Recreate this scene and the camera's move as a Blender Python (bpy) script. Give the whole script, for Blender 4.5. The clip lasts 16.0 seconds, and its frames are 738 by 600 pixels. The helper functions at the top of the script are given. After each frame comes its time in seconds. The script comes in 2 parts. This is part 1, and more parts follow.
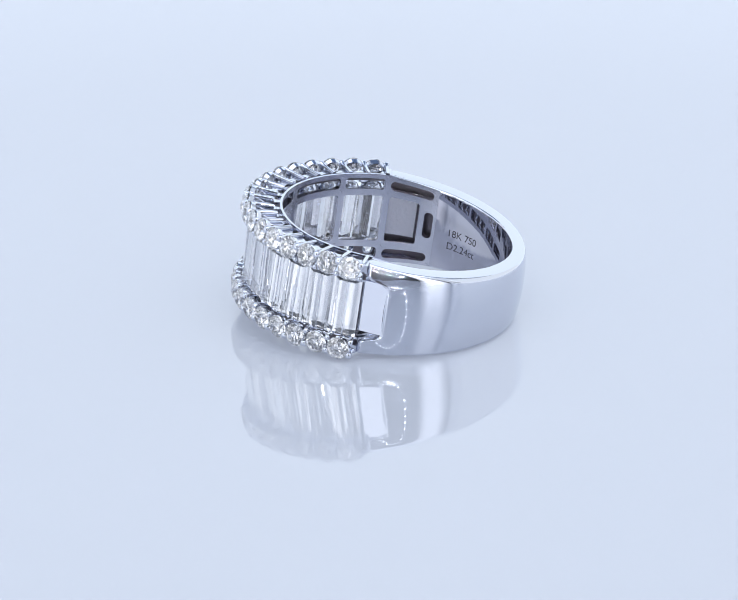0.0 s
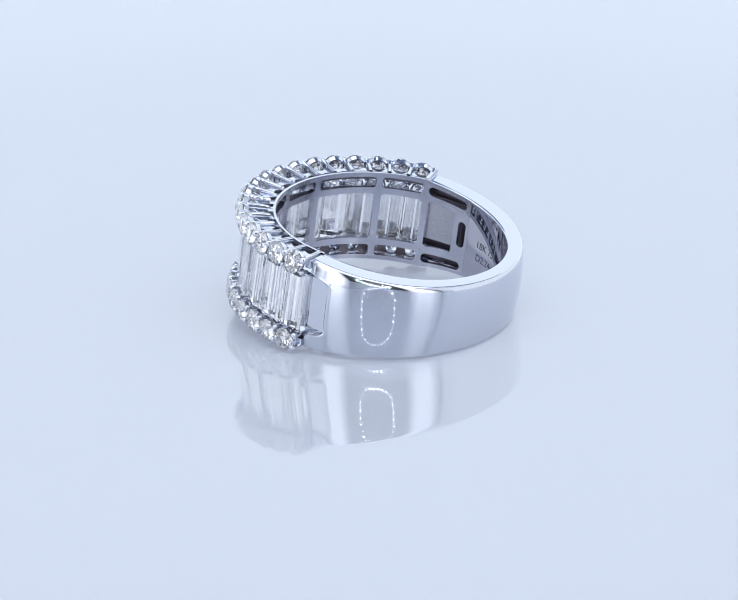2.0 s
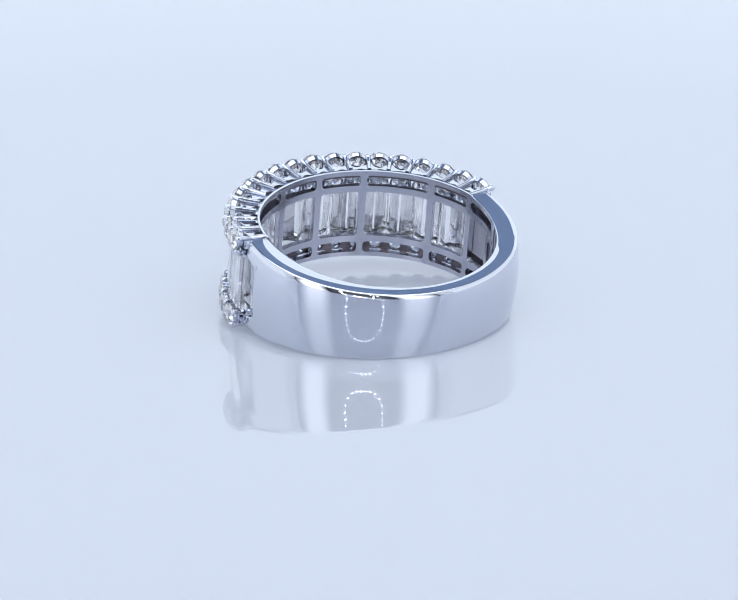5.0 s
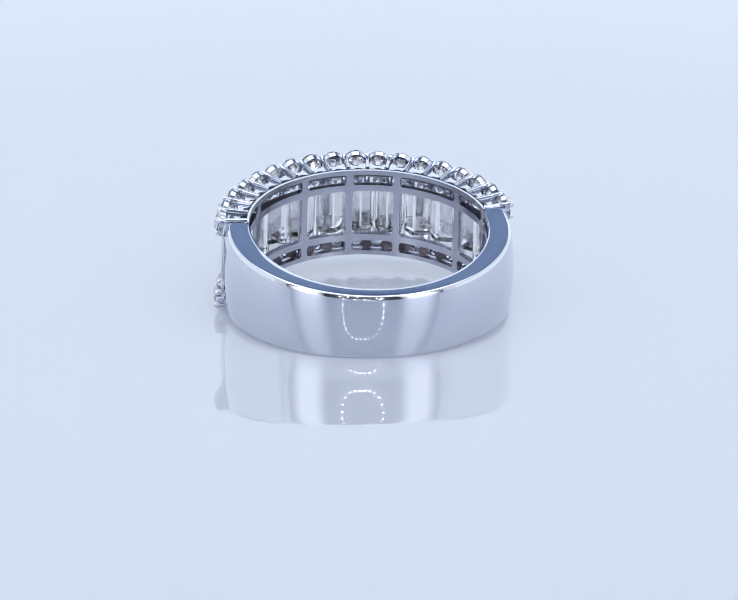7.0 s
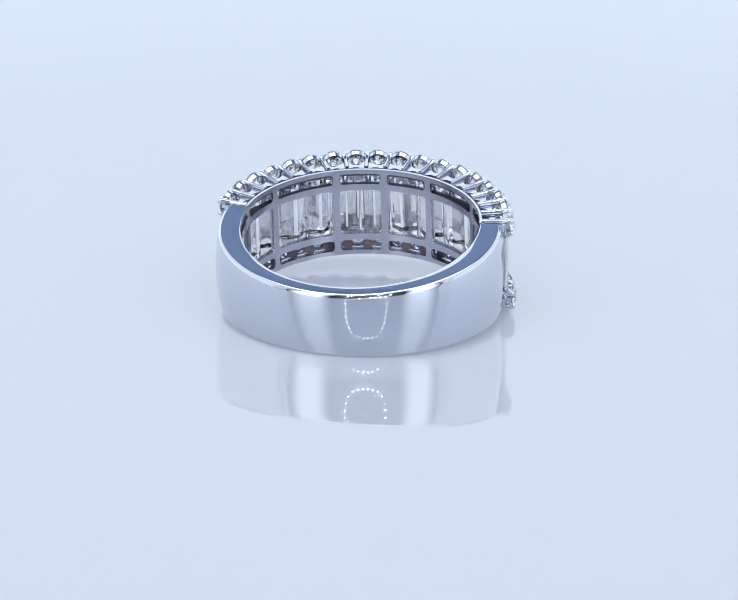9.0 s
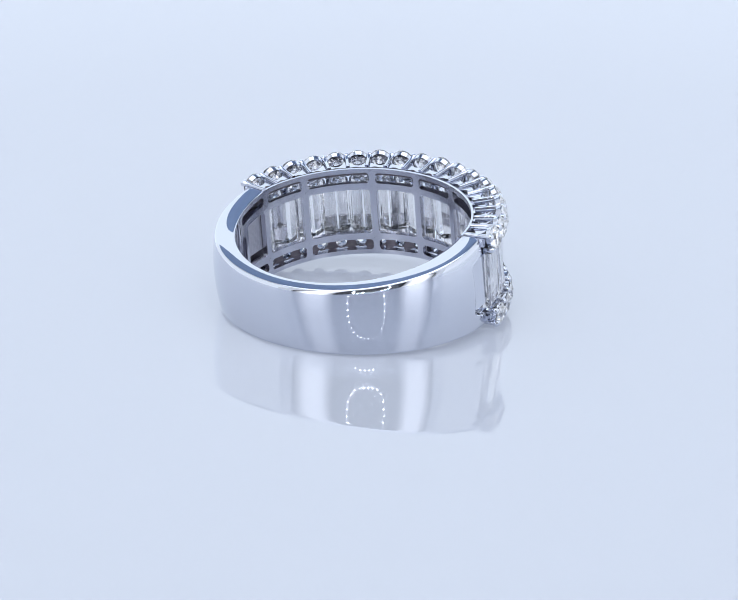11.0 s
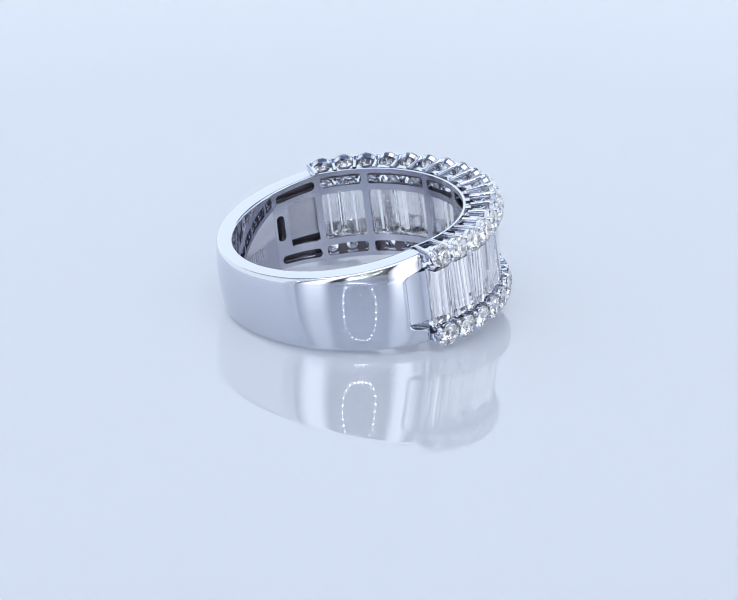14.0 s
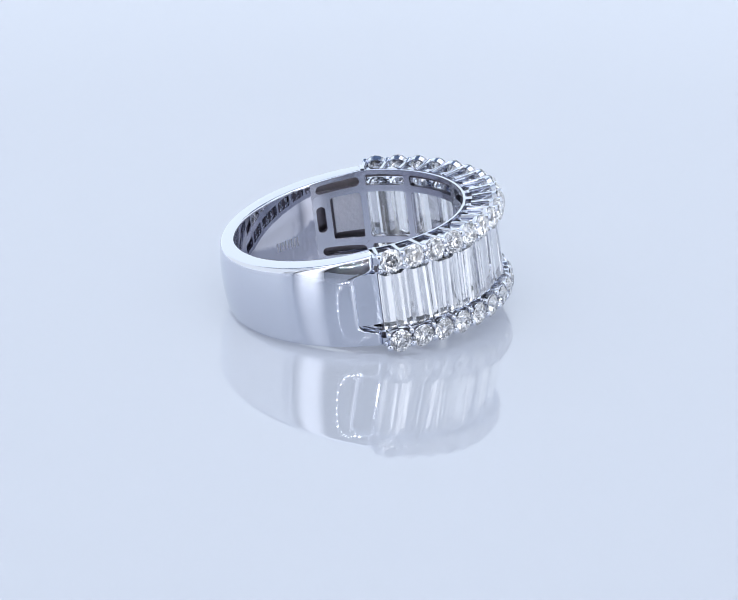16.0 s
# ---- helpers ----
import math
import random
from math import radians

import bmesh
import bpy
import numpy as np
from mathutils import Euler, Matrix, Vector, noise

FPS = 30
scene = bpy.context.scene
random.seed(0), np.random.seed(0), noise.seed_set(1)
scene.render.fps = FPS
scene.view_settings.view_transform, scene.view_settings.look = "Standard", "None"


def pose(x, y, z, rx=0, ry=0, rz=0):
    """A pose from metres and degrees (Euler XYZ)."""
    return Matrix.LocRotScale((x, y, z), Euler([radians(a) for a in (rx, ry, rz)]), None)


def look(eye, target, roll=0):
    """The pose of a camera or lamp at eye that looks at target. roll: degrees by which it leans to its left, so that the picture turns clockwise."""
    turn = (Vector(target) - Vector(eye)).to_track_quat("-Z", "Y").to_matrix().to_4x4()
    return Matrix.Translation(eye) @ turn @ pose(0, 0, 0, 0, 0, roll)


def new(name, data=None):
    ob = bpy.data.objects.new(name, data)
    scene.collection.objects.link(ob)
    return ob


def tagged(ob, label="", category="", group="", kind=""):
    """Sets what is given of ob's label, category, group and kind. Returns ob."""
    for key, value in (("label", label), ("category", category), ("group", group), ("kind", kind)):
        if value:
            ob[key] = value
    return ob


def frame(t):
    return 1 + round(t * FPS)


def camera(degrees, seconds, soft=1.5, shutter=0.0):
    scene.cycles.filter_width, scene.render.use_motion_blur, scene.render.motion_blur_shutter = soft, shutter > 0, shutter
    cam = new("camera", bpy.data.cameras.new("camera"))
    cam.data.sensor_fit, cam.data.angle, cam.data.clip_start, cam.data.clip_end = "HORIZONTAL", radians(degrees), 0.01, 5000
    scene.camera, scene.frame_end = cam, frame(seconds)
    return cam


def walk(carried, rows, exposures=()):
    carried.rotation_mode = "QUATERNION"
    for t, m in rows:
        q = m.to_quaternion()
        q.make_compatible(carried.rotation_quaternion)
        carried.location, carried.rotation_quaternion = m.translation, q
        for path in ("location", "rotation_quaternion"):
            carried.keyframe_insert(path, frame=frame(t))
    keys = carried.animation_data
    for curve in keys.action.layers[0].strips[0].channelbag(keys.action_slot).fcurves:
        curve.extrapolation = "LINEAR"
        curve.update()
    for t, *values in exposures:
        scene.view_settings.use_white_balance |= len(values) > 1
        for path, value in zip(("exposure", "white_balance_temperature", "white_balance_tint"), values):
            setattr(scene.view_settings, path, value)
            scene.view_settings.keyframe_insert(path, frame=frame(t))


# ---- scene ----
U = 0.000272            # the ring is laid out in units of 0.272 mm (inner diameter 16.8 mm)
SPIN = 10.782           # degrees a second, clockwise from above
FLOOR = -1.811 * U         # height of the turntable's face below the aim point's zero

# ---- camera: stands still on its tripod ----
TILT, DIST = radians(20.556), 1377 * U
EYE = Vector((0, -math.cos(TILT) * DIST, math.sin(TILT) * DIST - FLOOR))
PAN = radians(0.0407)
cam = camera(8.0, 16.0, soft=1.1)
AIM = EYE + Vector((-math.sin(PAN), math.cos(PAN) * math.cos(TILT), -math.cos(PAN) * math.sin(TILT)))
VIEW = look(EYE, AIM, 0.476)
# light bounces many times inside cut stones
scene.cycles.max_bounces, scene.cycles.transmission_bounces, scene.cycles.glossy_bounces = 32, 32, 12
walk(cam, [(0.0, VIEW), (16.0, VIEW)], exposures=[(0.0, 0.0), (16.0, 0.0)])


# ---- helpers of this scene ----
def finish(bm, name, smooth=None):
    me = bpy.data.meshes.new(name)
    bmesh.ops.recalc_face_normals(bm, faces=bm.faces)
    for f in bm.faces:
        f.smooth = smooth is not None
    bm.to_mesh(me)
    bm.free()
    if smooth is not None:
        me.set_sharp_from_angle(angle=radians(smooth))
    return me


def part(name, data, material, parent, label="", smooth=None):
    """One mesh object under a thing or a part."""
    me = finish(data, name, smooth) if isinstance(data, bmesh.types.BMesh) else data
    if not me.materials:
        me.materials.append(material)
    ob = new(name, me)
    ob.parent = parent
    return tagged(ob, label)


def box_into(bm, x0, x1, y0, y1, z0, z1):
    v = [bm.verts.new((x, y, z)) for x in (x0, x1) for y in (y0, y1) for z in (z0, z1)]
    for q in ((0, 1, 3, 2), (4, 6, 7, 5), (0, 4, 5, 1), (2, 3, 7, 6), (0, 2, 6, 4), (1, 5, 7, 3)):
        bm.faces.new([v[i] for i in q])


def polar(a, r, z):
    """A point of the ring; its head is flattened inside and thickens outwards."""
    c, s = math.cos(radians(a)), math.sin(radians(a))
    return (r * c * (0.955 + 0.0062 * (r - 30.9) if c > 0 else 1.0) * U, r * s * U, z * U)


# ---- materials ----
def nodes_of(name):
    m = bpy.data.materials.new(name)
    m.use_nodes = True
    return m, m.node_tree.nodes, m.node_tree.links, m.node_tree.nodes["Principled BSDF"]


def add_noise(n, l, scale, detail, low, high, factor="Fac"):
    tex, ramp, co = n.new("ShaderNodeTexNoise"), n.new("ShaderNodeMapRange"), n.new("ShaderNodeTexCoord")
    tex.inputs["Scale"].default_value, tex.inputs["Detail"].default_value = scale, detail
    ramp.inputs["To Min"].default_value, ramp.inputs["To Max"].default_value = low, high
    l.new(co.outputs["Object"], tex.inputs["Vector"])
    l.new(tex.outputs[factor], ramp.inputs["Value"])
    return ramp.outputs["Result"]


def metal(name, colour, rough, wear, scale=900, relief=0.0, depth=0.00002):
    m, n, l, b = nodes_of(name)
    b.inputs["Base Color"].default_value = (*colour, 1)
    b.inputs["Metallic"].default_value = 1.0
    l.new(add_noise(n, l, scale, 4, rough, rough + wear), b.inputs["Roughness"])
    if relief:
        bump = n.new("ShaderNodeBump")
        bump.inputs["Strength"].default_value, bump.inputs["Distance"].default_value = relief, depth
        l.new(add_noise(n, l, scale * 3, 3, 0, 1), bump.inputs["Height"])
        l.new(bump.outputs["Normal"], b.inputs["Normal"])
    return m


def diamond(name, colour):
    m, n, l, b = nodes_of(name)
    n.remove(b)
    g = n.new("ShaderNodeBsdfGlass")
    g.inputs["Color"].default_value = (*colour, 1)
    g.inputs["Roughness"].default_value = 0.0
    g.inputs["IOR"].default_value = 2.42
    l.new(g.outputs[0], n["Material Output"].inputs["Surface"])
    return m


def acrylic(name, colour, ior, rough, lit):
    """Glossy white acrylic with a faint emission added to thin contact shade; no lamp beneath."""
    m, n, l, b = nodes_of(name)
    mix = n.new("ShaderNodeMix")
    mix.data_type = "RGBA"
    mix.inputs["A"].default_value = (*[c * 0.985 for c in colour], 1)
    mix.inputs["B"].default_value = (*colour, 1)
    l.new(add_noise(n, l, 25, 5, 0, 1), mix.inputs["Factor"])
    l.new(mix.outputs["Result"], b.inputs["Base Color"])
    b.inputs["IOR"].default_value = ior
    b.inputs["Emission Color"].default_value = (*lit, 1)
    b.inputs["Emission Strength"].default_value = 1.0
    l.new(add_noise(n, l, 300, 3, rough, rough * 1.6), b.inputs["Roughness"])
    return m


def matte(name, colour, rough=0.8):
    m, n, l, b = nodes_of(name)
    mix = n.new("ShaderNodeMix")
    mix.data_type = "RGBA"
    mix.inputs["A"].default_value = (*[c * 0.72 for c in colour], 1)
    mix.inputs["B"].default_value = (*[min(0.85, c * 1.28) for c in colour], 1)
    l.new(add_noise(n, l, 9, 5, 0, 1), mix.inputs["Factor"])
    l.new(mix.outputs["Result"], b.inputs["Base Color"])
    l.new(add_noise(n, l, 60, 4, rough - 0.08, rough + 0.08), b.inputs["Roughness"])
    return m


def glow(name, colour, strength, reach=0.0):
    """Something that gives off light; with reach, a diffuser lit along its middle that falls off to its sides."""
    m, n, l, b = nodes_of(name)
    n.remove(b)
    e = n.new("ShaderNodeEmission")
    e.inputs["Color"].default_value = (*colour, 1)
    e.inputs["Strength"].default_value = strength
    if reach:
        co, sep, ab, ramp = n.new("ShaderNodeTexCoord"), n.new("ShaderNodeSeparateXYZ"), n.new("ShaderNodeMath"), n.new("ShaderNodeMapRange")
        ab.operation, ramp.interpolation_type = "ABSOLUTE", "SMOOTHSTEP"
        for key, value in (("From Min", reach * 0.25), ("From Max", reach * 1.05), ("To Min", strength), ("To Max", strength * 0.12)):
            ramp.inputs[key].default_value = value
        l.new(co.outputs["Object"], sep.inputs[0])
        l.new(sep.outputs["X"], ab.inputs[0])
        l.new(ab.outputs[0], ramp.inputs["Value"])
        l.new(ramp.outputs["Result"], e.inputs["Strength"])
    l.new(e.outputs[0], n["Material Output"].inputs["Surface"])
    return m


GOLD = metal("polished_white_gold", (0.69, 0.715, 0.785), 0.002, 0.006)
GOLD_IN = metal("satin_white_gold", (0.58, 0.58, 0.645), 0.008, 0.02, 1500, 0.02)
GALLERY = metal("brushed_inner_gold", (0.61, 0.62, 0.69), 0.13, 0.12, 1800, 0.05)
PLATE_CAST = metal("cast_cell_plate", (0.60, 0.60, 0.66), 0.36, 0.3, 1100, 0.6, 0.00009)
# darkened white gold: the shade of deep recesses is put into its colour
GOLD_SHADE = metal("shade_toned_gold", (0.17, 0.155, 0.175), 0.30, 0.15, 2500, 0.5)
ENGRAVED = metal("engraved_white_gold", (0.13, 0.125, 0.145), 0.45, 0.1)
FAINT = metal("worn_engraving", (0.50, 0.49, 0.53), 0.25, 0.1)
DIAMOND = diamond("diamond", (1.0, 1.0, 1.0))
# last colour: added emission that brightens the plate and weakens shade round the ring
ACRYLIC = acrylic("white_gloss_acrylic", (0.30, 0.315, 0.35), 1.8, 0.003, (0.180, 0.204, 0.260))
TENT = matte("white_tent_cloth", (0.74, 0.76, 0.80))
FRONT = matte("black_tent_front", (0.05, 0.052, 0.06))
DARK = matte("black_plastic", (0.02, 0.02, 0.025), 0.5)
DUST = matte("grey_dust", (0.42, 0.43, 0.47))
CORNER_LIGHT = glow("lit_corner_diffuser", (0.90, 0.93, 1.0), 2.2, 0.11)
BACK_LIGHT = glow("lit_back_diffuser", (0.81, 0.90, 1.02), 1.3)
NIGHT = matte("dark_blue_cloth", (0.19, 0.26, 0.39))
TOP_LIGHT = glow("lit_top_diffuser", (0.84, 0.91, 1.02), 2.3)
SIDE_LIGHT = glow("lit_side_diffuser", (0.86, 0.92, 1.0), 1.15)
LED = glow("led_chip", (0.95, 0.97, 1.0), 420.0)

# ---- world: the room outside the tent is dim ----
world = bpy.data.worlds.new("dim_room")
scene.world = world
world.use_nodes = True
world.node_tree.nodes["Background"].inputs["Color"].default_value = (0.80, 0.89, 1.0, 1)
world.node_tree.nodes["Background"].inputs["Strength"].default_value = 0.12


# ---- the light tent ----
def slab(name, x0, x1, y0, y1, z0, z1, material, label, kind="structure"):
    bm = bmesh.new()
    box_into(bm, x0, x1, y0, y1, z0, z1)
    me = finish(bm, name)
    me.materials.append(material)
    return tagged(new(name, me), label, kind=kind)


HX, YB, YF, TOP = 0.36, 0.40, -0.42, 0.62
slab("floor", -HX, HX, YF, YB, -0.03, -0.012, TENT, "white cloth floor of the light tent")
slab("wall_back", -HX, HX, YB, YB + 0.01, -0.03, 0.34, BACK_LIGHT, "lit white diffuser back of the light tent")
slab("wall_back_upper", -HX, HX, YB, YB + 0.01, 0.34, TOP, NIGHT, "dark blue cloth flap above the lit back")
slab("wall_left", -HX - 0.01, -HX, -0.16, YB, -0.03, 0.34, SIDE_LIGHT, "lit white diffuser side of the light tent")
slab("wall_left_upper", -HX - 0.01, -HX, -0.16, YB, 0.34, TOP, TENT, "white cloth above the lit side of the tent")
slab("wall_left_front", -HX - 0.01, -HX, YF, -0.16, -0.03, TOP, TENT, "white cloth side at the front of the tent")
slab("wall_right", HX, HX + 0.01, -0.16, YB, -0.03, 0.34, SIDE_LIGHT, "lit white diffuser side of the light tent")
slab("wall_right_upper", HX, HX + 0.01, -0.16, YB, 0.34, TOP, TENT, "white cloth above the lit side of the tent")
slab("wall_right_front", HX, HX + 0.01, YF, -0.16, -0.03, TOP, TENT, "white cloth side at the front of the tent")
slab("ceiling_rear", -HX, HX, 0.22, YB, TOP, TOP + 0.01, NIGHT, "dark blue cloth at the rear of the tent's top")
slab("ceiling_front", -HX, HX, YF, -0.26, TOP, TOP + 0.01, TENT, "white cloth at the front of the tent's top")
slab("ceiling", -HX, HX, -0.26, 0.22, TOP, TOP + 0.01, TOP_LIGHT, "lit white diffuser top of the light tent")


def corner_light(side):
    """A tall lit diffuser that stands across a front corner of the tent, in a thin black frame."""
    lamp = tagged(new("light_panel"), "tall lit white diffuser panel in a front corner of the tent", "light panel", "corner light panels")
    lamp.matrix_basis = pose(side * 0.275, -0.33, -0.012, 0, 0, side * 45)
    bm = bmesh.new()
    box_into(bm, -0.107, 0.107, -0.006, 0.006, 0.0, 0.63)
    part("diffuser", bm, CORNER_LIGHT, lamp)
    for x0, x1, z0, z1 in ((-0.113, -0.107, 0.0, 0.63), (0.107, 0.113, 0.0, 0.63)):
        bm = bmesh.new()
        box_into(bm, x0, x1, -0.008, 0.008, z0, z1)
        part("frame_bar", bm, DARK, lamp)


corner_light(1)
corner_light(-1)


def front_wall():
    """The tent's black front with an arched opening behind the camera."""
    bm = bmesh.new()
    w, z0, z1, n = 0.098, 0.045, 0.362, 40
    hole = []
    for i in range(n):
        q = 2 * math.pi * i / n
        c, s = math.cos(q), math.sin(q)
        k = 1 / max(abs(c), abs(s)) if s < 0 else 1 / (abs(c) ** 2.6 + abs(s) ** 2.6) ** (1 / 2.6)
        hole.append((w * c * k, (z0 + z1) / 2 + (z1 - z0) / 2 * s * k))
    edge = []
    for i in range(n):
        q = 2 * math.pi * i / n
        c, s = math.cos(q), math.sin(q)
        k = 1 / max(abs(c), abs(s))
        edge.append((HX * c * k, (TOP - 0.03) / 2 + (TOP + 0.03) / 2 * s * k))
    rings = []
    for y in (YF, YF - 0.008):
        rings.append([[bm.verts.new((x, y, z)) for x, z in pts] for pts in (hole, edge)])
    for i in range(n):
        j = (i + 1) % n
        (ha, ea), (hb, eb) = rings
        for q in ((ha[i], ha[j], ea[j], ea[i]), (hb[i], eb[i], eb[j], hb[j]), (ha[i], hb[i], hb[j], ha[j]), (ea[i], ea[j], eb[j], eb[i])):
            bm.faces.new(q)
    me = finish(bm, "wall_front")
    me.materials.append(FRONT)
    wall = tagged(new("wall_front", me), "black cloth front of the light tent with an arched opening", kind="structure")
    return wall


front_wall()
slab("backdrop", -HX, HX, YF - 0.03, YF - 0.02, -0.03, TOP, DARK, "dark room beyond the tent's opening")


def led_strip():
    """A closed loop of small LEDs: a straight lower row and an arch, round the opening."""
    base = tagged(new("led_strip"), "loop of small white LEDs round the tent's opening", "light strip")
    base.location = (0, YF + 0.004, 0.204)
    w, h = 0.108, 0.168
    pts = []
    for i in range(28):
        q = 2 * math.pi * (i + 0.5) / 28
        c, s = math.cos(q), math.sin(q)
        k = 1 / (abs(c) ** 3.2 + abs(s) ** 2.6) ** (1 / 2.6) if s < 0 else 1 / (abs(c) ** 2.4 + abs(s) ** 2.4) ** (1 / 2.4)
        pts.append((w * c * k, h * s * k))
    chip = bmesh.new()
    bmesh.ops.create_icosphere(chip, subdivisions=2, radius=0.0030)
    bmesh.ops.scale(chip, vec=(1, 0.5, 1), verts=chip.verts)
    chip = finish(chip, "led", 40)
    for x, z in pts:
        part("led", chip, LED, base).location = (x, -0.0, z)


led_strip()


# ---- turntable ----
def turntable():
    """A round glossy white acrylic plate with a rounded rim."""
    base = tagged(new("turntable"), "round glossy white acrylic turntable with an added faint glow, with dust", "turntable")
    bm = bmesh.new()
    prof = [(0.0, 0.0), (0.05, 0.0), (0.1585, 0.0), (0.1595, -0.0004), (0.16, -0.0015), (0.16, -0.0105), (0.1585, -0.012), (0.0, -0.012)]
    n = 128
    rows = [[bm.verts.new((r * math.cos(2 * math.pi * i / n), r * math.sin(2 * math.pi * i / n), z)) for i in range(n)] if r else [bm.verts.new((0, 0, z))] for r, z in prof]
    for a, b in zip(rows, rows[1:]):
        for i in range(n):
            j = (i + 1) % n
            bm.faces.new([v for v in dict.fromkeys((a[i % len(a)], a[j % len(a)], b[j % len(b)], b[i % len(b)]))])
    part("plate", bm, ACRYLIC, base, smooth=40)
    rng = random.Random(3)
    for k, (x, y, s) in enumerate(DUST_AT):
        bm = bmesh.new()
        bmesh.ops.create_icosphere(bm, subdivisions=1, radius=0.000045 * s)
        for v in bm.verts:
            v.co *= rng.uniform(0.7, 1.25)
            v.co.x *= 1.8
            v.co.z *= 0.4
        speck = part("dust_speck", bm, DUST, base, smooth=60)
        speck.location, speck.rotation_euler = (x, y, 0.00001), (0, 0, rng.uniform(0, 6))
    return base


DUST_AT = [(-0.0136, -0.0154, 1.1), (0.0131, 0.0018, 0.8), (0.0137, 0.0027, 0.7), (0.0027, -0.0116, 0.8), (-0.0239, -0.0007, 0.6)]
plate = turntable()

# ---- the ring ----
RI = 30.9               # inner radius
HW = 12.26               # half width of the head
BARS = (0.0, 23.4, 57.8, 82.2)   # angles of the bars inside, each side of the head's middle
N_ROUND, PITCH = 18, 9.08


def half_width(a, r=36.0, side=1):
    """Half width of the band at the angle a from the head's middle; the rims of the shank are plane."""
    c = (math.cos(radians(a)) * r / 36.0 - 0.115) / 1.115
    return HW if c > 0 else HW - (3.58 if side > 0 else 3.13) * (-c) ** 0.9


def outer(a):
    c = max(0.0, -math.cos(radians(a)))
    return 37.8 - 2.4 * c ** 1.35 + 2.4 * c * (1 - c)


def shank(ring):
    """The plain polished band: domed outside, flat rims, with a pocket at each shoulder."""
    bm = bmesh.new()
    na, nz = 170, 44
    grid = []
    for i in range(na + 1):
        s = i / na
        s = s + 0.06 * math.sin(-4 * math.pi * s) * 0.9
        row = []
        loop = []
        for j in range(nz + 1):
            q = -1 + 2 * j / nz
            loop.append(("o", math.copysign(math.sin(abs(q) * math.pi / 2) ** 0.9, q)))
        loop += [("r", 0.35), ("r", 0.8), ("c", 30), ("c", 60), ("i", 1.0), ("i", 0.99), ("i", 0.0), ("i", -0.99), ("i", -1.0), ("c", -60), ("c", -30), ("r", -0.8), ("r", -0.35)]
        for kind, q in loop:
            zz = abs(q) * HW if kind == "o" else HW
            if zz < 6.2:
                start = 92.0
            elif zz < 8.4:
                k = (zz - 6.2) / 2.2
                start = 92.0 - 8.6 * (1 - math.sqrt(max(0, 1 - k * k)))
            else:
                start = 83.4
            a = start + (360 - 2 * start) * s
            h, ro = half_width(a, 36.0, q), outer(a)
            if kind == "o":
                e = abs(q)
                r = ro - (0.8 + 0.5 * (1 + math.cos(radians(a)))) * e * e
                z = q * h
                edge = 1.15 if q > 0 else 0.7
                if abs(z) > h - edge:
                    k = (abs(z) - h + edge) / edge
                    r -= edge * 0.68 * (1 - math.sqrt(max(0, 1 - k * k)))
                away = min(a - start, 360 - start - a) * 0.65
                if away < 1.5:
                    r -= 1.2 * (1 - math.sqrt(max(0, 1 - (1 - away / 1.5) ** 2)))
                row.append(bm.verts.new(polar(a, r, z)))
            elif kind == "c":
                k = radians(abs(q))
                row.append(bm.verts.new(polar(a, RI + 0.6 - 0.6 * math.sin(k), math.copysign(half_width(a, RI, q) - 0.5 * (1 - math.cos(k)), q))))
            elif kind == "r":
                t = (abs(q) - 0.35) / 0.45
                r = (ro - 2.6) * (1 - t) + (RI + 0.6) * t
                row.append(bm.verts.new(polar(a, r, math.copysign(half_width(a, r, q), q))))
            else:
                thin = a < 106.9 or a > 253.1
                r = RI if abs(q) == 1 or not thin else RI + 2.9
                row.append(bm.verts.new(polar(a, r, math.copysign(half_width(a, RI, q) - 0.5, q) if abs(q) == 1 else q * (half_width(a, RI, q) - 0.6))))
        grid.append(row)
    m = len(grid[0])
    for a, b in zip(grid, grid[1:]):
        for j in range(m):
            k = (j + 1) % m
            f = bm.faces.new((a[j], a[k], b[k], b[j]))
            f.material_index = 1 if nz + 5 <= j <= nz + 8 else 0
    bm.faces.new(grid[0])
    bm.faces.new(grid[-1][::-1])
    band = part("shank", bm, GOLD, ring, "plain polished white gold shank", smooth=35)
    band.data.materials.append(GOLD_IN)


def rounded(a0, a1, z0, z1, rad, n):
    """Points of a rounded rectangle in degrees and height, and those of the rectangle round it, one for one."""
    k = RI * math.pi / 180
    x0, x1 = a0 * k, a1 * k
    rad = min(rad, (x1 - x0) / 2 - 0.01, (z1 - z0) / 2 - 0.01)
    pts = []
    for cx, cz, q0 in ((x1 - rad, z1 - rad, 0), (x0 + rad, z1 - rad, 90), (x0 + rad, z0 + rad, 180), (x1 - rad, z0 + rad, 270)):
        for i in range(n + 1):
            q = radians(q0 + 90 * i / n)
            pts.append(((cx + rad * math.cos(q)) / k, cz + rad * math.sin(q), i == n // 2))
    dense = []
    for i, p in enumerate(pts):
        q = pts[(i + 1) % len(pts)]
        steps = max(1, int(abs(q[0] - p[0]) / 2.5))
        for s in range(steps):
            dense.append((p[0] + (q[0] - p[0]) * s / steps, p[1] + (q[1] - p[1]) * s / steps, p[2] and s == 0))
    return dense


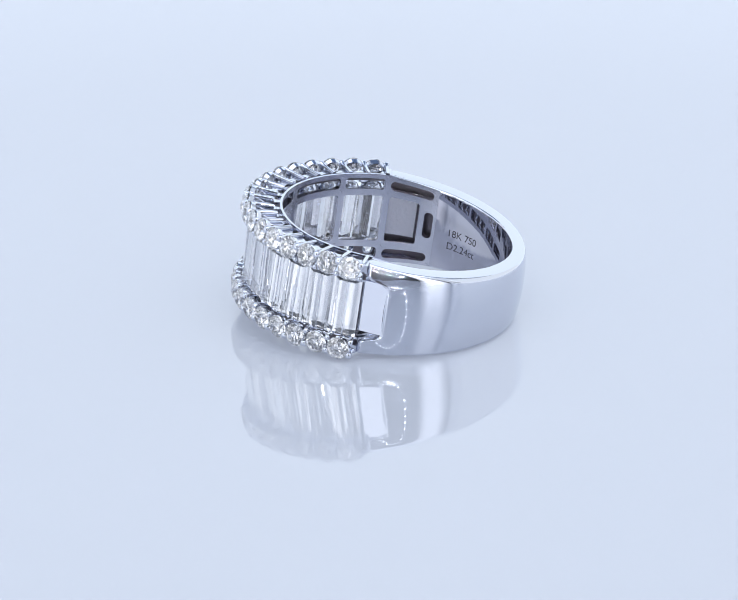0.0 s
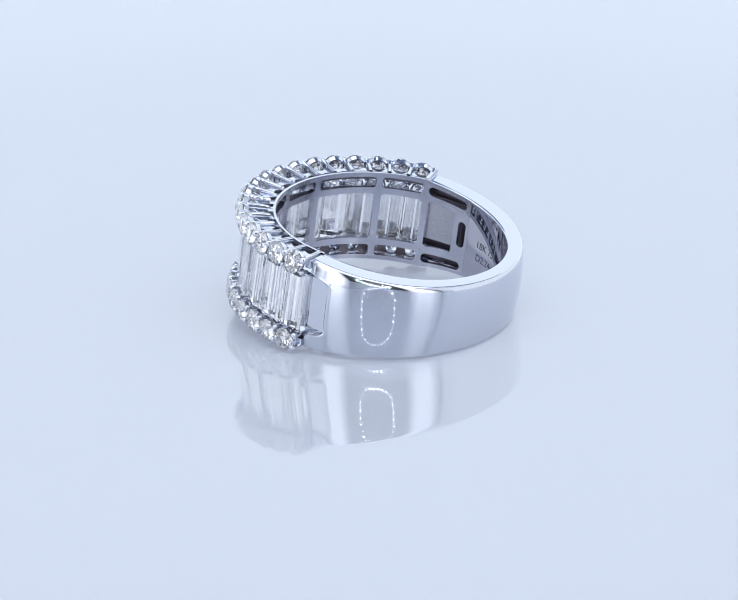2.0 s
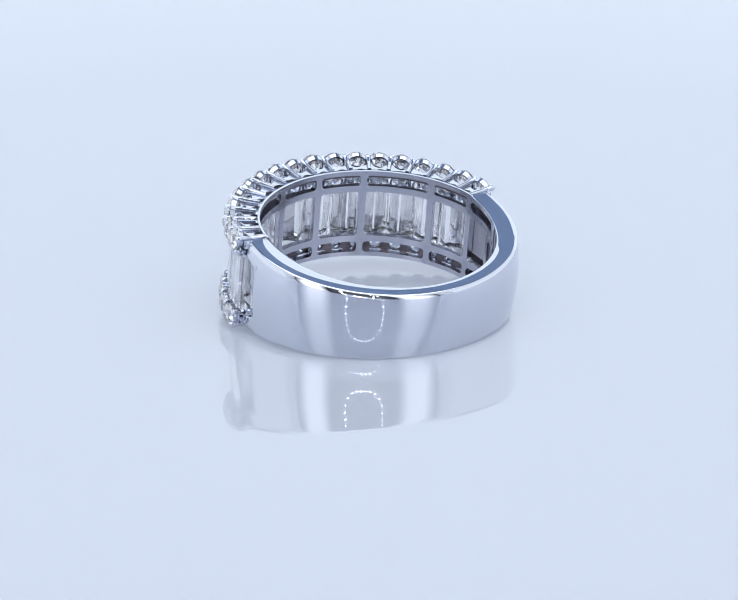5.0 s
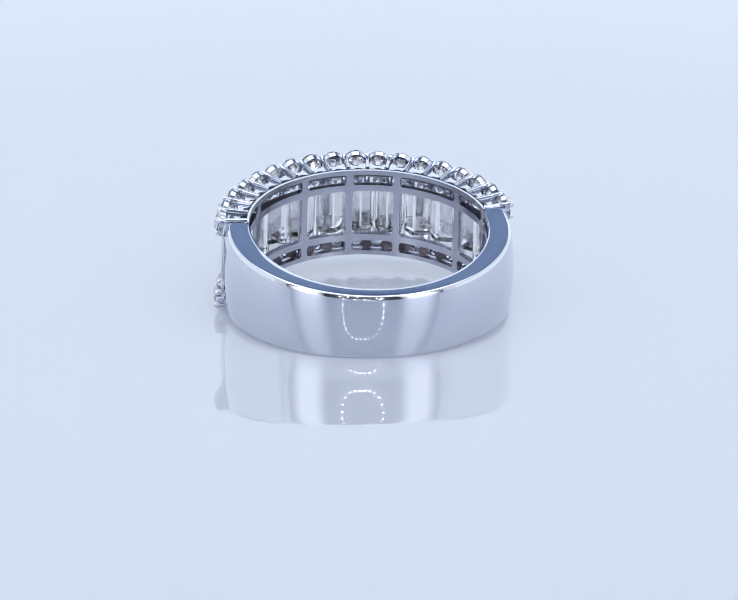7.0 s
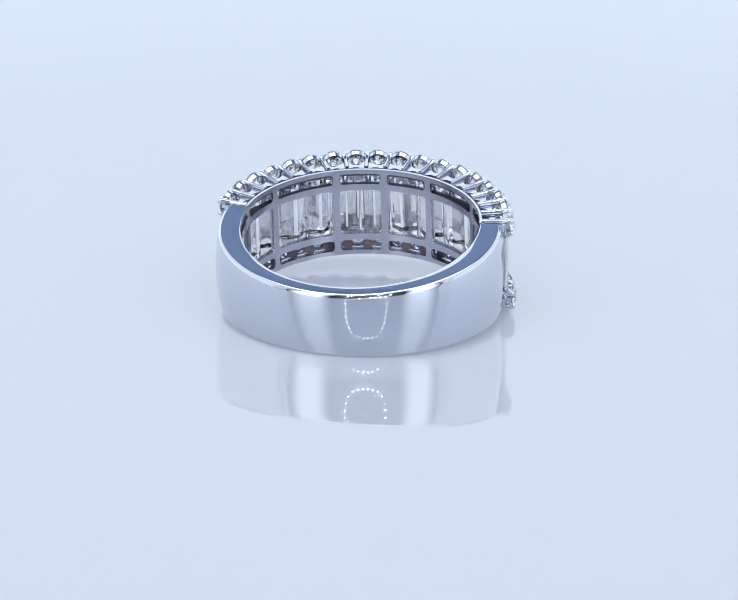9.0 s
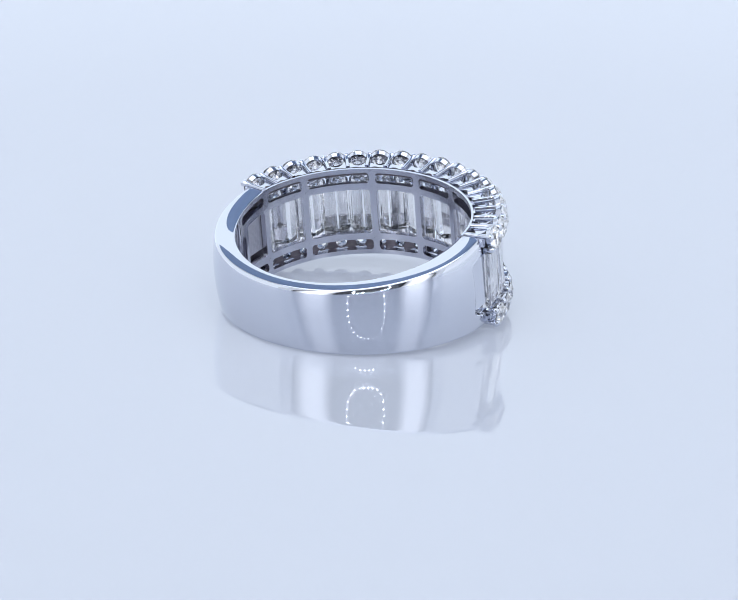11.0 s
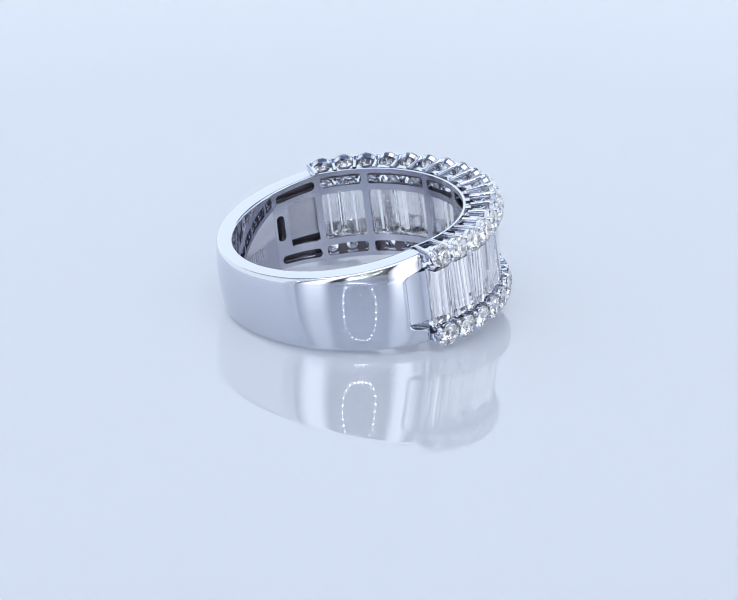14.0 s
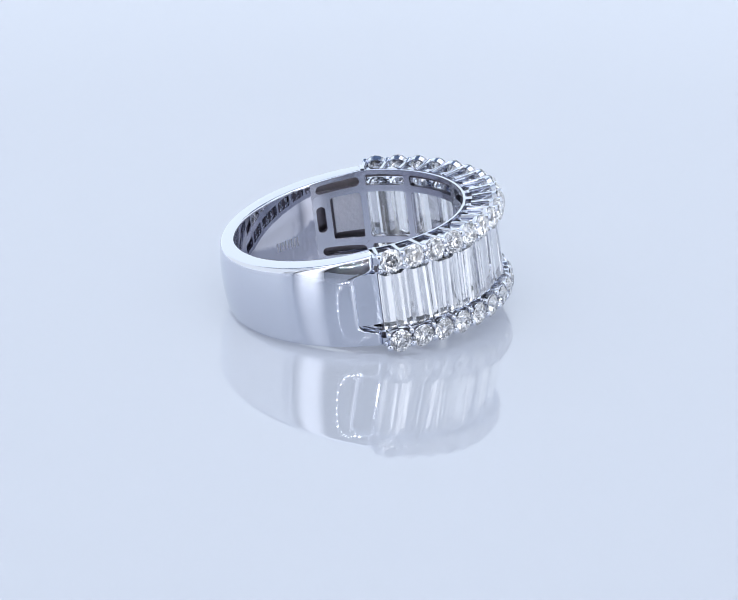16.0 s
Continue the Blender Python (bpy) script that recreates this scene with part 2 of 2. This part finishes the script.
def gallery(ring):
    """The inner wall of the head: a curved plate pierced by three rows of rounded cells."""
    bm = bmesh.new()
    deep = 1.3
    cells = []
    rows = ((-HW, -7.3, -11.2, -8.2), (-7.3, 7.3, -6.4, 6.4), (7.3, HW, 8.2, 11.2))
    for side in (1, -1):
        for b0, b1 in zip(BARS, BARS[1:]):
            for t0, t1, z0, z1 in rows:
                a0, a1, h0, h1 = b0, b1, b0 + 1.55, b1 - 1.55
                cells.append((side, a0, a1, t0, t1, h0, h1, z0, z1, 0.9))
        for t0, t1, z0, z1 in rows:
            if t0 == -7.3:
                cells.append((side, 82.2, 101.0, t0, t1, 83.8, 99.4, z0, z1, 0.9))
                cells.append((side, 101.0, 108.6, t0, t1, 102.3, 107.0, -3.6, 4.4, 1.2))
            else:
                cells.append((side, 82.2, 108.6, t0, t1, 83.6, 106.0, z0 + 0.1, z1 - 0.3, 1.3))
    for side, a0, a1, t0, t1, h0, h1, z0, z1, rad in cells:
        marked = rounded(h0, h1, z0, z1, rad, 6)
        hole = [(a, z) for a, z, _ in marked]
        ca, cz = (h0 + h1) / 2, (z0 + z1) / 2
        edge = []
        for a, z, corner in marked:
            u, v = (a - ca) / ((h1 - h0) / 2), (z - cz) / ((z1 - z0) / 2)
            if corner:
                u, v = math.copysign(1, u), math.copysign(1, v)
            elif abs(u) >= abs(v):
                u, v = math.copysign(1, u), v / abs(u)
            else:
                u, v = u / abs(v), math.copysign(1, v)
            ea = a1 if u >= 1 else a0 if u <= -1 else ca + u * ((a1 - ca) if u > 0 else (ca - a0))
            ez = t1 if v >= 1 else t0 if v <= -1 else cz + v * ((t1 - cz) if v > 0 else (cz - t0))
            edge.append((ea, ez))
        n = len(hole)
        fit = lambda a, z: z * half_width(a) / HW
        front = [bm.verts.new(polar(side * a, RI - 0.02, fit(a, z))) for a, z in edge]
        lip = [bm.verts.new(polar(side * a, RI - 0.02, fit(a, z))) for a, z in hole]
        soft = [bm.verts.new(polar(side * (ca + (a - ca) * 0.985), RI + 0.2, fit(a, cz + (z - cz) * 0.985))) for a, z in hole]
        back = [bm.verts.new(polar(side * (ca + (a - ca) * 0.97), RI + deep, fit(a, cz + (z - cz) * 0.97))) for a, z in hole]
        rear = [bm.verts.new(polar(side * a, RI + deep, fit(a, z))) for a, z in edge]
        for i in range(n):
            j = (i + 1) % n
            for p, q in ((front, lip), (lip, soft), (soft, back), (back, rear)):
                bm.faces.new((p[i], p[j], q[j], q[i]))
    bmesh.ops.remove_doubles(bm, verts=bm.verts, dist=0.02 * U)
    part("gallery", bm, GALLERY, ring, "satin white gold inner wall pierced by rounded cells", smooth=30)


def arc_bar(bm, a0, a1, r0, r1, z0, z1, step=2.0):
    """A curved bar with a rectangular section, into bm. r1 may be a function of the angle."""
    n = max(2, int(abs(a1 - a0) / step))
    rows = []
    for i in range(n + 1):
        a = a0 + (a1 - a0) * i / n
        top = r1(a) if callable(r1) else r1
        rows.append([bm.verts.new(polar(a, r, z)) for r, z in ((r0, z0), (top, z0), (top, z1), (r0, z1))])
    for p, q in zip(rows, rows[1:]):
        for j in range(4):
            k = (j + 1) % 4
            bm.faces.new((p[j], p[k], q[k], q[j]))
    bm.faces.new(rows[0])
    bm.faces.new(rows[-1][::-1])


def scallop(s):
    """The outer wall of the setting: its top dips under each round stone, small windows pierce its foot."""
    bm = bmesh.new()
    rows = []
    n = N_ROUND * 16
    for i in range(n + 1):
        a = (i / n - 0.5) * N_ROUND * PITCH
        u = (i / 16) % 1.0
        dip = math.sin(math.pi * u)
        foot = RI + 0.5 + 2.1 * max(0.0, math.sin(math.pi * (u - 0.14) / 0.72)) ** 0.5 if 0.14 < u < 0.86 else RI + 0.5
        top = 37.3 - 2.3 * dip ** 0.6
        z1, z0 = HW - 0.5, HW - 1.1
        rows.append([bm.verts.new(polar(a, r, s * z)) for r, z in ((foot, z0), (foot, z1), (top - 0.2, z1), (top, z1 - 0.2), (top, z0))])
    for p, q in zip(rows, rows[1:]):
        for j in range(5):
            k = (j + 1) % 5
            bm.faces.new((p[j], p[k], q[k], q[j]))
    bm.faces.new(rows[0])
    bm.faces.new(rows[-1][::-1])
    return bm


def seat_plate(s, hole):
    """A thin curved plate under a row of round stones, drilled once under each."""
    bm = bmesh.new()
    n, k = 16, 33.5 * math.pi / 180
    for i in range(N_ROUND):
        mid = (i - (N_ROUND - 1) / 2) * PITCH
        loops = []
        for r in (33.3, 33.8):
            for size in (hole, 0.0):
                loop = []
                for q in range(n):
                    c, v = math.cos(2 * math.pi * q / n), math.sin(2 * math.pi * q / n)
                    if size:
                        du, dz = c * size / k, v * size
                    else:
                        m = max(abs(c), abs(v))
                        du, dz = c / m * PITCH / 2, v / m * 1.75
                    loop.append(bm.verts.new(polar(mid + du, r, s * 9.75 + dz)))
                loops.append(loop)
        for a, b in ((0, 1), (2, 3), (0, 2)):
            for q in range(n):
                w = (q + 1) % n
                bm.faces.new((loops[a][q], loops[a][w], loops[b][w], loops[b][q]))
    return bm


def rails(ring):
    """Channel rails that hold the baguettes, scalloped edge rails under the round stones, end pockets."""
    for s in (1, -1):
        bm = bmesh.new()
        arc_bar(bm, -83.6, 83.6, RI + 1.25, 37.3, s * 7.6, s * 8.15)
        part("channel_rail", bm, GOLD, ring, smooth=30)
        bm = bmesh.new()
        arc_bar(bm, -83.6, 83.6, RI, RI + 0.55, s * (HW - 0.35), s * (HW + 0.2), 1.0)
        part("edge_rail", bm, GOLD, ring, smooth=30)
        if s < 0:
            # dark colour of this plate stands for shade under the stones
            part("seat_plate", seat_plate(s, 1.5), GOLD_SHADE, ring, "drilled plate under the round diamonds, coloured dark for shade", smooth=30)
        if s > 0:
            # added sheet whose dark colour stands for shade inside the windows
            bm = bmesh.new()
            arc_bar(bm, -82.5, 82.5, RI + 0.6, 35.6, HW - 1.9, HW - 1.5, 2.0)
            part("window_shade_wall", bm, GOLD_SHADE, ring, "added dark wall standing for shade behind the small windows of the edge", smooth=30)
        for e in (1, -1):
            bm = bmesh.new()
            arc_bar(bm, e * 81.3, e * 83.7, RI + 1.2, 37.2, s * (HW - 2.4), s * (HW - 0.3), 0.8)
            part("end_block", bm, GOLD, ring, smooth=30)
        part("scalloped_wall", scallop(s), GOLD, ring, "scalloped white gold wall under the round diamonds", smooth=35)
    for s in (1, -1):
        bm = bmesh.new()
        arc_bar(bm, s * 82.7, s * 93.5, 34.2, lambda a: 35.65 / math.cos(radians(75.5 - abs(a))) if s > 0 else 36.7 / math.cos(radians(0.5 * (90.0 - abs(a)))), -6.0, 7.6, 0.8)
        part("end_plate", bm, GOLD, ring, "recessed polished plate beside the baguettes", smooth=30)
        # backing of the blind cells, its colour darkened for their deep shade
        bm = bmesh.new()
        arc_bar(bm, s * 81.4, s * 107.8, 33.6, 33.9, -7.2, 7.2, 1.5)
        arc_bar(bm, s * 81.4, s * 107.8, 33.6, 33.9, 7.4, 10.4, 1.5)
        arc_bar(bm, s * 81.4, s * 107.8, 33.6, 33.9, -10.4, -7.4, 1.5)
        sq = bmesh.new()
        arc_bar(sq, s * 84.0, s * 97.6, 32.6, 33.7, -4.6, 6.2, 1.5)
        part("cell_plate", sq, PLATE_CAST, ring, "rough grey plate inside the square end cell", smooth=30)
        part("cell_backing", bm, GOLD_SHADE, ring, "rough cast metal behind the blind cells, coloured dark for shade", smooth=30)


def round_cut():
    """A brilliant: table, crown kites, girdle, pavilion. Local z points out of the ring."""
    bm = bmesh.new()
    R = 3.0 * U

    def circle(n, r, z, turn=0.0):
        return [bm.verts.new((r * R * math.cos(2 * math.pi * (i + turn) / n), r * R * math.sin(2 * math.pi * (i + turn) / n), z * R)) for i in range(n)]
    table, star, g1, g0, low = circle(8, 0.55, 0.36), circle(8, 0.77, 0.22, 0.5), circle(16, 1.0, 0.03), circle(16, 1.0, -0.03), circle(8, 0.42, -0.50, 0.5)
    tip = bm.verts.new((0, 0, -0.86 * R))
    bm.faces.new(table)
    for i in range(8):
        j = (i + 1) % 8
        bm.faces.new((table[i], star[i], table[j]))
        bm.faces.new((table[i], star[i - 1], g1[2 * i], star[i]))
        bm.faces.new((star[i], g1[2 * i], g1[2 * i + 1]))
        bm.faces.new((star[i], g1[2 * i + 1], g1[(2 * i + 2) % 16]))
        bm.faces.new((low[i], g0[2 * i + 1], g0[2 * i]))
        bm.faces.new((low[i], g0[(2 * i + 2) % 16], g0[2 * i + 1]))
        bm.faces.new((low[i - 1], low[i], g0[2 * i]))
        bm.faces.new((low[i], low[i - 1], tip))
    for i in range(16):
        j = (i + 1) % 16
        bm.faces.new((g1[i], g0[i], g0[j], g1[j]))
    return finish(bm, "round_diamond")


def collar():
    """A short polished tube that carries one brilliant below its girdle."""
    bm = bmesh.new()
    n = 20
    rows = []
    for r, z in ((2.35, -1.5), (2.72, -1.5), (2.98, -0.35), (2.9, -0.22), (2.72, -0.35)):
        rows.append([bm.verts.new((r * U * math.cos(2 * math.pi * i / n), r * U * math.sin(2 * math.pi * i / n), z * U)) for i in range(n)])
    for a, b in zip(rows, rows[1:] + rows[:1]):
        for i in range(n):
            j = (i + 1) % n
            bm.faces.new((a[i], a[j], b[j], b[i]))
    return finish(bm, "collar", 40)


def step_cut(width, length):
    """A baguette with two crown steps and two pavilion steps. Local x: round the ring, y: across it, z: out."""
    bm = bmesh.new()
    w, h = width / 2 * U, length / 2 * U
    rings = []
    for inset, end, z in ((0.42, 0.22, 0.95), (0.18, 0.1, 0.6), (0.0, 0.0, 0.1), (0.0, 0.0, -0.15), (0.50, 0.04, -1.84), (0.94, 0.08, -3.32)):
        x, y = w * (1 - inset), h - w * end
        rings.append([bm.verts.new(c) for c in ((x, y, z * U), (-x, y, z * U), (-x, -y, z * U), (x, -y, z * U))])
    for a, b in zip(rings, rings[1:]):
        for i in range(4):
            j = (i + 1) % 4
            bm.faces.new((a[i], a[j], b[j], b[i]))
    bm.faces.new(rings[0])
    bm.faces.new(rings[-1][::-1])
    return finish(bm, "baguette_diamond")


def on_ring(a, r, z, turn=0.0, lean=0.0):
    """A pose on the ring: local z points outwards at the angle a, local y along the ring's axis."""
    out = Vector((math.cos(radians(a)), math.sin(radians(a)), 0))
    axis = Vector((0, 0, 1))
    m = Matrix((axis.cross(out), axis, out)).transposed()
    return Matrix.Translation(polar(a, r, z)) @ m.to_4x4() @ pose(0, 0, 0, lean, 0, turn)


def stones(ring):
    rng = random.Random(5)
    edges = []
    for b0, b1, k in ((-82.6, -59.4, 2), (-59.4, -24.7, 3), (-24.7, 0, 2), (0, 24.7, 2), (24.7, 59.4, 3), (59.4, 82.6, 2)):
        edges += [(b0 + (b1 - b0) * i / k, b0 + (b1 - b0) * (i + 1) / k) for i in range(k)]
    shapes = {}
    for a0, a1 in edges:
        w = round(math.radians(a1 - a0) * 37.0 - 0.10, 1)
        if w not in shapes:
            shapes[w] = step_cut(w, 15.6)
        ob = part("baguette_diamond", shapes[w], DIAMOND, ring)
        ob.matrix_basis = on_ring((a0 + a1) / 2, 37.0 + rng.uniform(-0.08, 0.08), 0, rng.uniform(-0.7, 0.7), rng.uniform(-2.0, 2.0)) @ pose(0, 0, 0, 0, rng.uniform(-2.5, 2.5), 0)
    brilliant, seat = round_cut(), collar()
    for s in (1, -1):
        for i in range(N_ROUND):
            a = (i - (N_ROUND - 1) / 2) * PITCH
            ob = part("round_diamond", brilliant, DIAMOND, ring)
            ob.matrix_basis = on_ring(a, 38.75, s * 10.95, rng.uniform(0, 45), -s * 9 + rng.uniform(-3, 3)) @ pose(0, 0, 0, 0, rng.uniform(-3, 3), 0)
            part("collar", seat, GOLD, ring).matrix_basis = on_ring(a, 38.75, s * 10.95, 0, -s * 9)


def prong_mesh(lower, side, width, claw):
    """A flat-sided prong that stands out of the rail and ends in a bead bent over the stones."""
    bm = bmesh.new()
    rows = []
    shape = [(lower, width, 0.40, 0.0), (lower * 0.5, width * 0.92, 0.42, 0.0), (-0.9, width * 0.9, 0.45, 0.0)]
    shape += [(-0.9 + 0.9 * (1 - math.cos(q)) / 1.0, claw * math.sin(q) ** 0.7, claw * math.sin(q) ** 0.7, 0.35 * (1 - math.cos(q)) / 2) for q in (0.9, 1.4, 1.9, 2.4, 2.8)]
    for z, rx, ry, bend in shape:
        y = -side * bend
        ring_of = [(rx, 0.55 * ry), (0.6 * rx, ry), (-0.6 * rx, ry), (-rx, 0.55 * ry), (-rx, -0.55 * ry), (-0.6 * rx, -ry), (0.6 * rx, -ry), (rx, -0.55 * ry)]
        rows.append([bm.verts.new((x * U, (y + v) * U, z * U)) for x, v in ring_of])
    for a, b in zip(rows, rows[1:]):
        for i in range(8):
            j = (i + 1) % 8
            bm.faces.new((a[i], a[j], b[j], b[i]))
    bm.faces.new(rows[0][::-1])
    bm.faces.new(rows[-1])
    return finish(bm, "prong", 50)


def prongs(ring):
    rng = random.Random(8)
    for s in (1, -1):
        outside, inside = prong_mesh(-7.3, s, 0.52, 0.84), prong_mesh(-2.2, -s, 0.42, 0.66)
        for i in range(N_ROUND + 1):
            a = (i - N_ROUND / 2) * PITCH
            a = max(-81.9, min(81.9, a))
            part("prong", outside, GOLD, ring).matrix_basis = on_ring(a, 38.8 + rng.uniform(-0.12, 0.12), s * 12.45, rng.uniform(-5, 5), -s * rng.uniform(0, 3))
            part("prong", inside, GOLD, ring).matrix_basis = on_ring(a, 38.7 + rng.uniform(-0.1, 0.1), s * 8.5, rng.uniform(-6, 6))


def engraving(ring, words, a, z, size):
    """Shallow engraved letters on the inner wall of the shank."""
    cu = bpy.data.curves.new("hallmark", "FONT")
    cu.body, cu.size, cu.align_x, cu.align_y = words, size, "CENTER", "CENTER"
    tmp = new("hallmark_source", cu)
    bpy.context.view_layer.update()
    src = tmp.evaluated_get(bpy.context.evaluated_depsgraph_get()).to_mesh()
    bm = bmesh.new()
    bm.from_mesh(src)
    bmesh.ops.triangulate(bm, faces=bm.faces)
    bpy.data.objects.remove(tmp)
    for v in bm.verts:
        x, y = v.co.x, v.co.y
        v.co = polar(a - math.degrees(1.05 * x / RI), RI - 0.03, z + y)
    for f in bm.faces:
        f.smooth = False
    me = bpy.data.meshes.new("hallmark")
    bm.to_mesh(me)
    bm.free()
    part("hallmark", me, ENGRAVED, ring, "engraved letters inside the shank")


def worn_mark(ring):
    """A row of faint worn strokes on the other side, past reading."""
    for i in range(8):
        bm = bmesh.new()
        a = 118.5 + i * 1.75
        arc_bar(bm, a, a + 0.7, RI - 0.03, RI + 0.1, -5.0, -2.5, 0.4)
        part("worn_mark", bm, FAINT, ring, "faint worn engraved stroke")


def build_ring():
    ring = tagged(new("ring"), "white gold ring with baguette and round diamonds lying on its side", "ring")
    shank(ring)
    gallery(ring)
    rails(ring)
    stones(ring)
    prongs(ring)
    engraving(ring, "18K 750", -124.6, 0.0, 2.75)
    engraving(ring, "D2.24ct", -124.6, -3.6, 2.75)
    worn_mark(ring)
    return ring


RING_AT = (4.141, -2.529, 11.666)    # centre of the ring on the plate, in its own units
RING_TURN, RING_LEAN, RING_SIDE = 175.413, 7.324, -0.392
ring = build_ring()


# ---- what moves: the plate turns and carries the ring ----
def motions():
    rest = pose(RING_AT[0] * U, RING_AT[1] * U, RING_AT[2] * U - FLOOR) @ pose(0, 0, 0, 0, 0, RING_TURN) @ pose(0, 0, 0, 0, -RING_LEAN, 0) @ pose(0, 0, 0, RING_SIDE, 0, 0)
    turns = [(k * 0.5, pose(0, 0, 0, 0, 0, -SPIN * k * 0.5)) for k in range(33)]
    walk(plate, turns)
    walk(ring, [(t, m @ rest) for t, m in turns])


motions()
